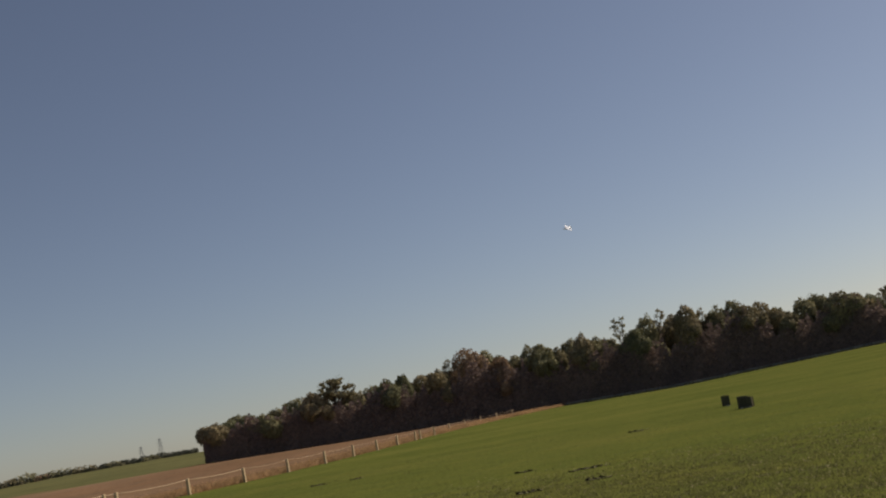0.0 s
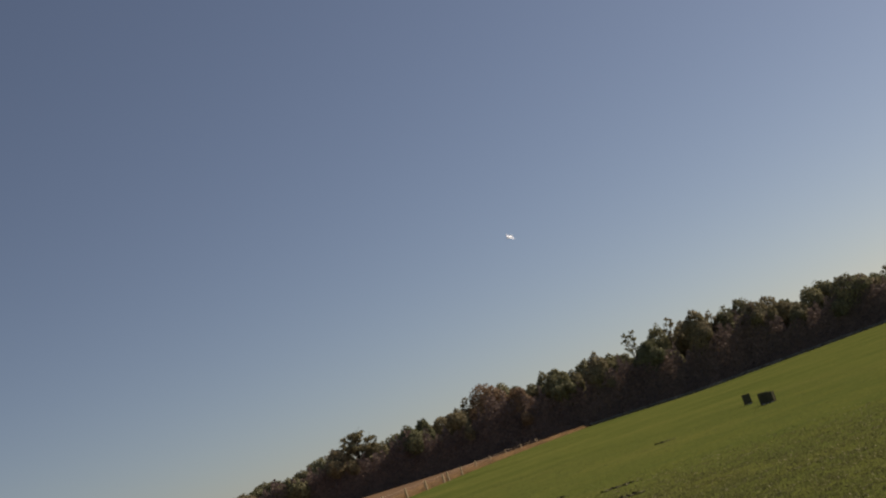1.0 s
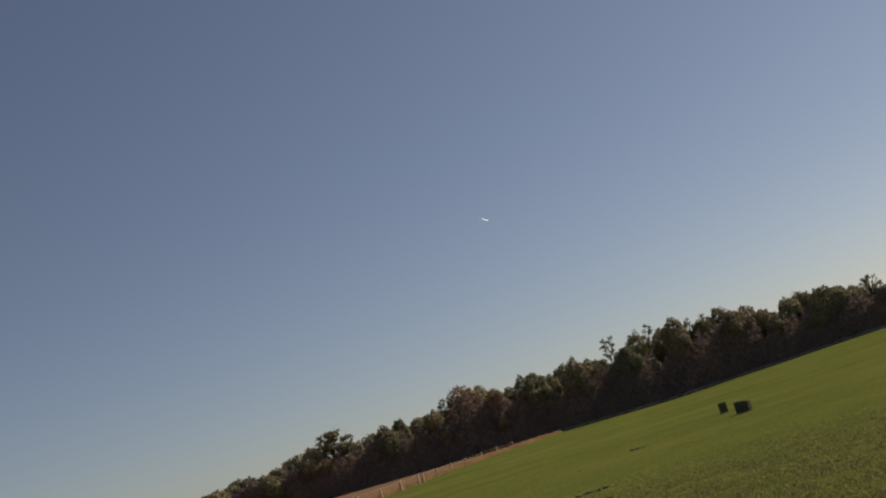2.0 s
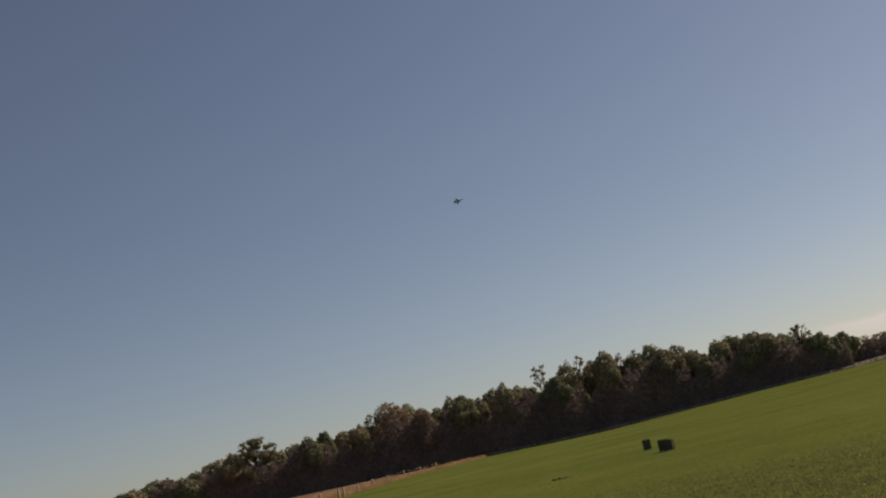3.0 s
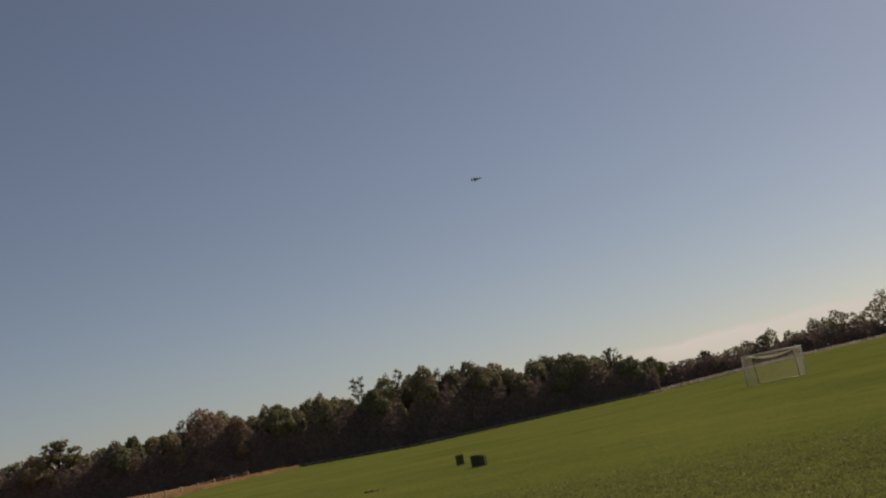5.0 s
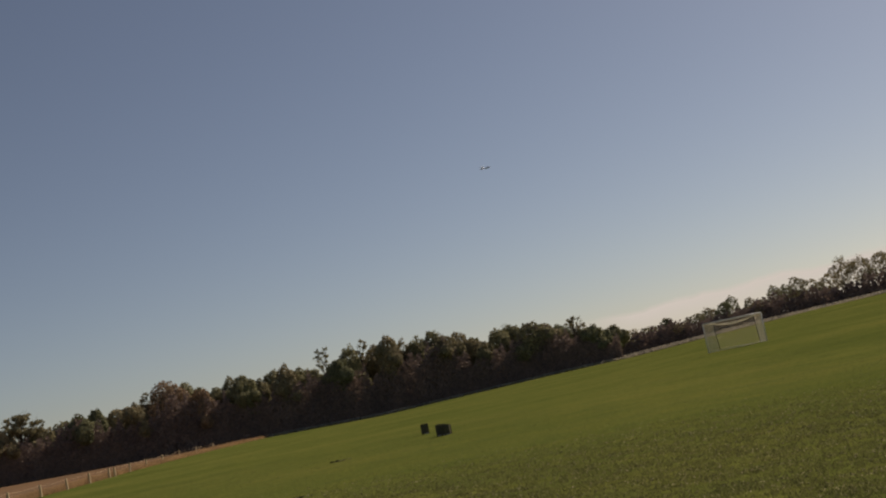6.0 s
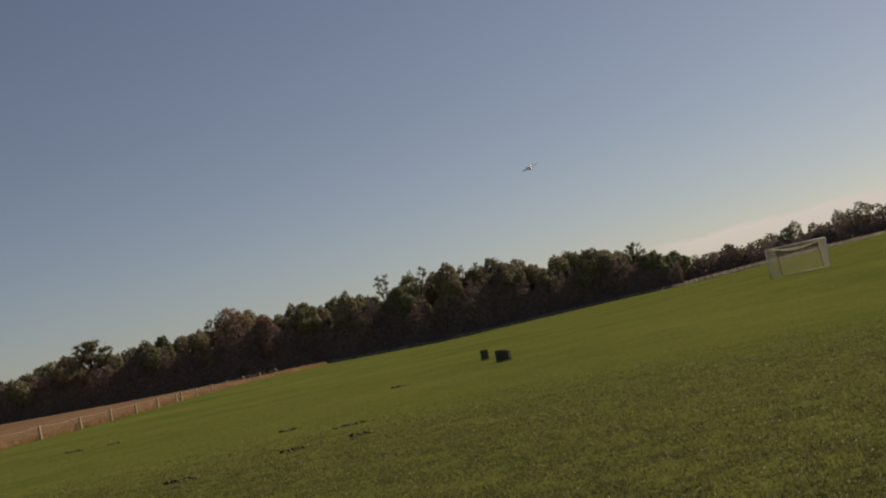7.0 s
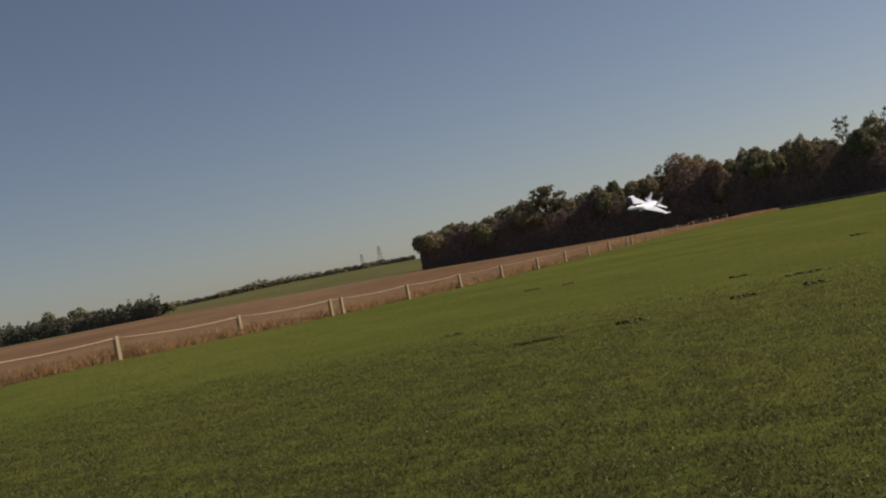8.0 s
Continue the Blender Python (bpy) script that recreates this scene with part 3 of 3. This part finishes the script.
# ---- ruts in the grass ----
def rut(x, y, length, width, turn, seed):
    rng = np.random.default_rng(seed)
    bm = bmesh.new()
    n = 14
    mid = []
    for i in range(n + 1):
        f = i / n
        w = width * math.sin(math.pi * min(0.98, max(0.02, f))) ** 0.6 * rng.uniform(0.2, 1.1) / 2
        px = (f - 0.5) * length
        wob = rng.normal(0, width * 0.12)
        mid.append([bm.verts.new((px, wob + s * w, hh)) for s, hh in ((-1.25, 0.004), (-0.8, 0.035 * rng.random() + 0.008), (0, 0.014), (0.8, 0.05 * rng.random() + 0.012), (1.25, 0.004))])
    for a, b in zip(mid, mid[1:]):
        for k in range(4):
            bm.faces.new((a[k], b[k], b[k + 1], a[k + 1]))
    root = part("rut", bm, SOIL, None)
    root.location = (x, y, float(gz(x, y)))
    root.rotation_euler = (0, 0, radians(turn))
    for i in range(7):
        bm = bmesh.new()
        px = (rng.random() - 0.4) * length * 1.2
        block(bm, (0.05 + 0.08 * rng.random(), 0.02 + 0.03 * rng.random(), 0.02), pose(px, -width * (0.5 + 0.5 * rng.random()), 0.02, rng.uniform(-20, 20), rng.uniform(-20, 20), rng.uniform(0, 90)), 0.006)
        part("turf_clod", bm, STRAW, root, "pale torn turf")
    tagged(root, "short dark bare scuff torn in the mown grass", "rut", group="scuffs in the grass")


for k, (x, y, l, w, a) in enumerate(SCUFFS):
    rut(x, y, l, w, a, 40 + k)


# ---- crates on the field ----
def crate(az, d, w, dep, h, turn, seed):
    rng = np.random.default_rng(seed)
    root = new("crate")
    root.location = at(az, d)
    root.rotation_euler = (0, 0, radians(-az + turn))
    tagged(root, "dark green plastic crate with a ragged rim standing on the grass", "crate", group="crates on the field")
    bm = bmesh.new()
    block(bm, (w, dep, 0.04), pose(0, 0, 0.05), 0.008)
    part("bottom", bm, CRATE, root)
    for sx, sy, ln, rot in ((0, -1, w, 0), (0, 1, w, 0), (-1, 0, dep, 90), (1, 0, dep, 90)):
        bm = bmesh.new()
        for k in range(4):
            zz = 0.07 + (h - 0.07) * (k + 0.5) / 4
            block(bm, (ln, 0.018, (h - 0.07) / 4 * 0.94), pose(0, 0, zz), 0.006)
        ob = part("side", bm, CRATE, root)
        ob.location = (sx * (w / 2 - 0.01), sy * (dep / 2 - 0.01), 0)
        ob.rotation_euler = (0, 0, radians(rot))
    for sx in (-1, 1):
        for sy in (-1, 1):
            bm = bmesh.new()
            block(bm, (0.05, 0.05, h + 0.02), pose(sx * w / 2, sy * dep / 2, h / 2 + 0.02), 0.01)
            part("corner_post", bm, CRATE, root)
    n = max(3, int(w / 0.09))
    for k in range(n):
        bm = bmesh.new()
        block(bm, (0.055, 0.05, 0.05 + 0.04 * rng.random()), pose((k + 0.5) / n * w - w / 2, -dep / 2 + 0.03, h + 0.02), 0.01)
        part("rim_lug", bm, CRATE, root)
    bm = bmesh.new()
    block(bm, (w * 0.7, 0.06, 0.05), pose(0.02, -dep / 2 - 0.05, 0.025), 0.008)
    part("foot_board", bm, PALE, root, "pale board at the foot")


crate(12.08, 55, 0.27, 0.27, 0.45, 12, 1)
crate(12.77, 48, 0.20, 0.30, 0.44, -8, 2)
crate(12.98, 47.9, 0.17, 0.30, 0.42, -6, 3)
crate(13.18, 47.8, 0.18, 0.30, 0.38, -14, 4)


# ---- goal ----
def goal(az, d, w, h, turn):
    root = new("football_goal")
    root.location = at(az, d)
    root.rotation_euler = (0, 0, radians(-az + turn))
    tagged(root, "white tube football goal with a slack faded net", "football goal")
    half, back, bw = w / 2, 1.5, w / 2 * 0.70
    for s in (-1, 1):
        bm = bmesh.new()
        tube(bm, [(s * half, 0, -0.05), (s * half, 0, h)], [0.05, 0.05], 10)
        part("upright", bm, TUBE, root, smoothed=True)
        bm = bmesh.new()
        tube(bm, [(s * bw, back, 0.03), (s * bw, 0.75, h * 0.96)], [0.035, 0.035], 8)
        part("back_stay", bm, TUBE_DARK, root, "dark galvanised stay", smoothed=True)
        bm = bmesh.new()
        tube(bm, [(s * half, 0, 0.04), (s * bw, back, 0.04)], [0.035, 0.035], 8)
        part("ground_bar", bm, TUBE, root, smoothed=True)
    bm = bmesh.new()
    tube(bm, [(-half, 0, h - 0.02), (half, 0, h - 0.02)], [0.06, 0.06], 10)
    part("crossbar", bm, TUBE, root, smoothed=True)
    bm = bmesh.new()
    tube(bm, [(-bw, back, 0.04), (bw, back, 0.04)], [0.035, 0.035], 8)
    part("ground_bar", bm, TUBE, root, smoothed=True)

    def net(corners, nu, nv, sag, name="net", r=0.011):
        a, b, c, e = [Vector(p) for p in corners]
        bm2 = bmesh.new()

        def pt(u, v):
            p = a.lerp(b, u).lerp(e.lerp(c, u), v)
            return p - Vector((0, 0, sag * 4 * u * (1 - u) * (1 - abs(2 * v - 1) * 0.3)))
        for i in range(nu + 1):
            tube(bm2, [pt(i / nu, k / 6) for k in range(7)], [r] * 7, 3)
        for k in range(nv + 1):
            tube(bm2, [pt(i / 10, k / nv) for i in range(11)], [r] * 11, 3)
        part(name, bm2, NET, root, "faded pale net")

    net([(-bw, back, 0.04), (bw, back, 0.04), (bw, 0.75, h * 0.96), (-bw, 0.75, h * 0.96)], 26, 15, 0.0, r=0.008)
    net([(-half, 0, h), (half, 0, h), (bw, 0.75, h * 0.96), (-bw, 0.75, h * 0.96)], 30, 7, 0.42, "roof_net", 0.018)
    for s in (-1, 1):
        net([(s * half, 0, 0.04), (s * bw, back, 0.04), (s * bw, 0.75, h * 0.96), (s * half, 0, h)], 12, 20, 0.0, "side_net", 0.018)


goal(27.75, 99, 4.85, 2.44, -8)

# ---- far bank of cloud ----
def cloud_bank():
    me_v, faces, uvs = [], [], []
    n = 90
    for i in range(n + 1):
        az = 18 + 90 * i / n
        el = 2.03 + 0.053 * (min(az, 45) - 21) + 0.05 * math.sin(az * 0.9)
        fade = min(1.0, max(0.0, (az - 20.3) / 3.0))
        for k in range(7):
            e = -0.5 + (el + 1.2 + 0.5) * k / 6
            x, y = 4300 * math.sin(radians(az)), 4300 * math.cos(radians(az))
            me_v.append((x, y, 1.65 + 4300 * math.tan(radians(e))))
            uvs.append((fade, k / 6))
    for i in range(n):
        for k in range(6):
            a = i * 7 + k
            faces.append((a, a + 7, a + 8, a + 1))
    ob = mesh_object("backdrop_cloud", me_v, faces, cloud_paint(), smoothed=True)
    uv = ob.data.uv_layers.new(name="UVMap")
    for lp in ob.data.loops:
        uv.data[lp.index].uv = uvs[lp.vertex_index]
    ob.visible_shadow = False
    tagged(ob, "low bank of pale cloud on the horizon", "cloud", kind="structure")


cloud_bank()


# ---- model jet ----
def slab(bm, outline, t, m=None):
    """A thin wing from its outline (x, y), thick in the middle of its chord, thin at its edges."""
    top = [bm.verts.new((x, y, t * 0.15)) for x, y in outline]
    bot = [bm.verts.new((x, y, -t * 0.15)) for x, y in outline]
    n = len(outline)
    cx, cy = sum(p[0] for p in outline) / n, sum(p[1] for p in outline) / n
    it = [bm.verts.new((cx + (x - cx) * 0.72, cy + (y - cy) * 0.72, t * 0.5)) for x, y in outline]
    ib = [bm.verts.new((cx + (x - cx) * 0.72, cy + (y - cy) * 0.72, -t * 0.5)) for x, y in outline]
    for k in range(n):
        j = (k + 1) % n
        bm.faces.new((top[k], top[j], it[j], it[k]))
        bm.faces.new((bot[j], bot[k], ib[k], ib[j]))
        bm.faces.new((bot[k], bot[j], top[j], top[k]))
    bm.faces.new(it)
    bm.faces.new(ib[::-1])
    bmesh.ops.recalc_face_normals(bm, faces=bm.faces)
    if m is not None:
        bmesh.ops.transform(bm, matrix=m, verts=bm.verts)


def hull(bm, rows, sides=14):
    """A body through rows of (y, half width, up, down, z)."""
    rings = []
    for y, w, u, dn, z in rows:
        ring = []
        for k in range(sides):
            a = k * math.tau / sides
            s = math.sin(a)
            ring.append(bm.verts.new((w * math.cos(a), y, z + (u if s > 0 else dn) * s)))
        rings.append(ring)
    for a, b in zip(rings, rings[1:]):
        for k in range(sides):
            bm.faces.new((a[k], a[(k + 1) % sides], b[(k + 1) % sides], b[k]))
    bm.faces.new(rings[0])
    bm.faces.new(rings[-1][::-1])
    bmesh.ops.recalc_face_normals(bm, faces=bm.faces)


def two_tone(ob):
    """Faces that point down take the light blue belly colour."""
    ob.data.materials.append(BELLY)
    for f in ob.data.polygons:
        f.material_index = int(f.normal.z < -0.25)


def model_jet():
    root = new("model_jet")
    tagged(root, "white foam radio-controlled jet with twin tail fins in flight", "model aircraft")
    bm = bmesh.new()
    hull(bm, [(0.55, 0.010, 0.010, 0.010, 0.0), (0.52, 0.024, 0.024, 0.022, 0.002), (0.45, 0.042, 0.042, 0.038, 0.006), (0.32, 0.058, 0.055, 0.05, 0.01),
              (0.16, 0.085, 0.056, 0.055, 0.008), (-0.05, 0.11, 0.052, 0.055, 0.0), (-0.30, 0.11, 0.048, 0.05, 0.0), (-0.46, 0.095, 0.042, 0.042, 0.0)])
    part("fuselage", bm, FOAM, root, smoothed=True)
    bm = bmesh.new()
    hull(bm, [(0.40, 0.008, 0.008, 0.008, 0.048), (0.34, 0.026, 0.034, 0.01, 0.054), (0.26, 0.030, 0.040, 0.012, 0.056), (0.15, 0.024, 0.026, 0.012, 0.058), (0.07, 0.008, 0.006, 0.01, 0.058)], 12)
    part("canopy", bm, DARKPLASTIC, root, "smoked canopy", smoothed=True)
    for s in (-1, 1):
        bm = bmesh.new()
        slab(bm, [(s * 0.08, 0.22), (s * 0.13, 0.15), (s * 0.455, -0.16), (s * 0.465, -0.25), (s * 0.09, -0.27)], 0.024)
        part("wing", bm, FOAM, root)
        bm = bmesh.new()
        tube(bm, [(s * 0.468, -0.08, 0), (s * 0.468, -0.12, 0), (s * 0.468, -0.28, 0), (s * 0.468, -0.31, 0)], [0.004, 0.014, 0.014, 0.008], 8)
        part("wingtip_rail", bm, FOAM, root, smoothed=True)
        bm = bmesh.new()
        slab(bm, [(s * 0.09, -0.30), (s * 0.27, -0.44), (s * 0.27, -0.51), (s * 0.08, -0.50)], 0.016)
        part("tailplane", bm, FOAM, root)
        bm = bmesh.new()
        slab(bm, [(0.0, -0.24), (0.165, -0.39), (0.165, -0.455), (0.0, -0.43)], 0.014, pose(s * 0.12, 0, 0.03, 0, -90 + s * 7, 0))
        part("tail_fin", bm, FOAM, root)
        bm = bmesh.new()
        hull(bm, [(0.22, 0.034, 0.04, 0.04, -0.012), (0.05, 0.04, 0.04, 0.045, -0.01), (-0.2, 0.036, 0.03, 0.03, 0)], 10)
        bmesh.ops.translate(bm, vec=(s * 0.085, 0, 0), verts=bm.verts)
        part("intake", bm, FOAM, root, smoothed=True)
        bm = bmesh.new()
        tube(bm, [(s * 0.045, -0.45, 0), (s * 0.045, -0.52, 0)], [0.040, 0.032], 12)
        part("nozzle", bm, NOZZLE, root, "dark exhaust nozzle", smoothed=True)
    for ob in root.children:
        if ob.name.split(".")[0] in ("fuselage", "wing", "tailplane", "intake"):
            two_tone(ob)
    for ob in root.children:
        ob.data.transform(Matrix.Scale(0.91, 4))
    return root


JET = model_jet()
# seconds, direction, height above the eye line, distance, heading, pitch, bank to its right
FLIGHT = [(0.0, 6.26, 8.17, 99.0, -128, -9, -50), (0.5, 4.76, 9.12, 100.8, -132, -9, -50), (0.8, 4.15, 9.48, 101.7, -137, -10, -50), (1.2, 3.75, 9.88, 103.5, -146, -12, -48),
          (1.75, 3.8, 10.5, 106.2, -166, -18, -38), (2.3, 4.11, 11.07, 109.8, -186, -28, -16), (2.5, 4.5, 11.4, 111.6, -204, -30, 6), (2.7, 5.06, 11.77, 113.4, -230, -12, -14),
          (3.0, 5.88, 12.22, 113.4, -260, 6, -32), (3.5, 7.95, 12.61, 112.5, -268, 6, -26), (4.0, 10.71, 12.5, 106.2, -270, 5, -16), (4.5, 13.43, 12.16, 102.6, -262, 3, -18),
          (5.0, 15.57, 11.92, 97.2, -250, 1, -9), (5.2, 16.21, 11.79, 97, -242, -1, -3), (5.75, 17.4, 10.9, 94, -224, -6, 8), (6.3, 17.93, 9.8, 89, -207, -8, 24),
          (6.5, 18.16, 9.01, 85, -200, -9, 28), (6.7, 17.68, 8.35, 75, -188, -12, 30), (6.9, 16.83, 7.49, 63, -174, -20, 22), (7.1, 15.33, 6.74, 53, -166, -19, 14),
          (7.3, 13.18, 5.81, 44.5, -160, -13, -5), (7.5, 10.50, 4.7, 34.9, -152, -10, -17), (7.7, 6.62, 3.18, 29.5, -149, -5, -20), (7.8, 4.31, 2.41, 26.9, -147, -3, -22),
          (7.9, 1.59, 1.64, 24.4, -144, -2, -27), (8.0, -1.9, 1.06, 22.1, -146, -2, -31)]


def motions():
    rows = []
    for t, az, el, d, head, pitch, bank in FLIGHT:
        a, e = radians(az), radians(el)
        rows.append((t, pose(d * math.sin(a) * math.cos(e), d * math.cos(a) * math.cos(e), 1.65 + d * math.sin(e), 0, 0, -head) @ pose(0, 0, 0, pitch, 0, 0) @ pose(0, 0, 0, 0, bank, 0)))
    walk(JET, rows)


motions()
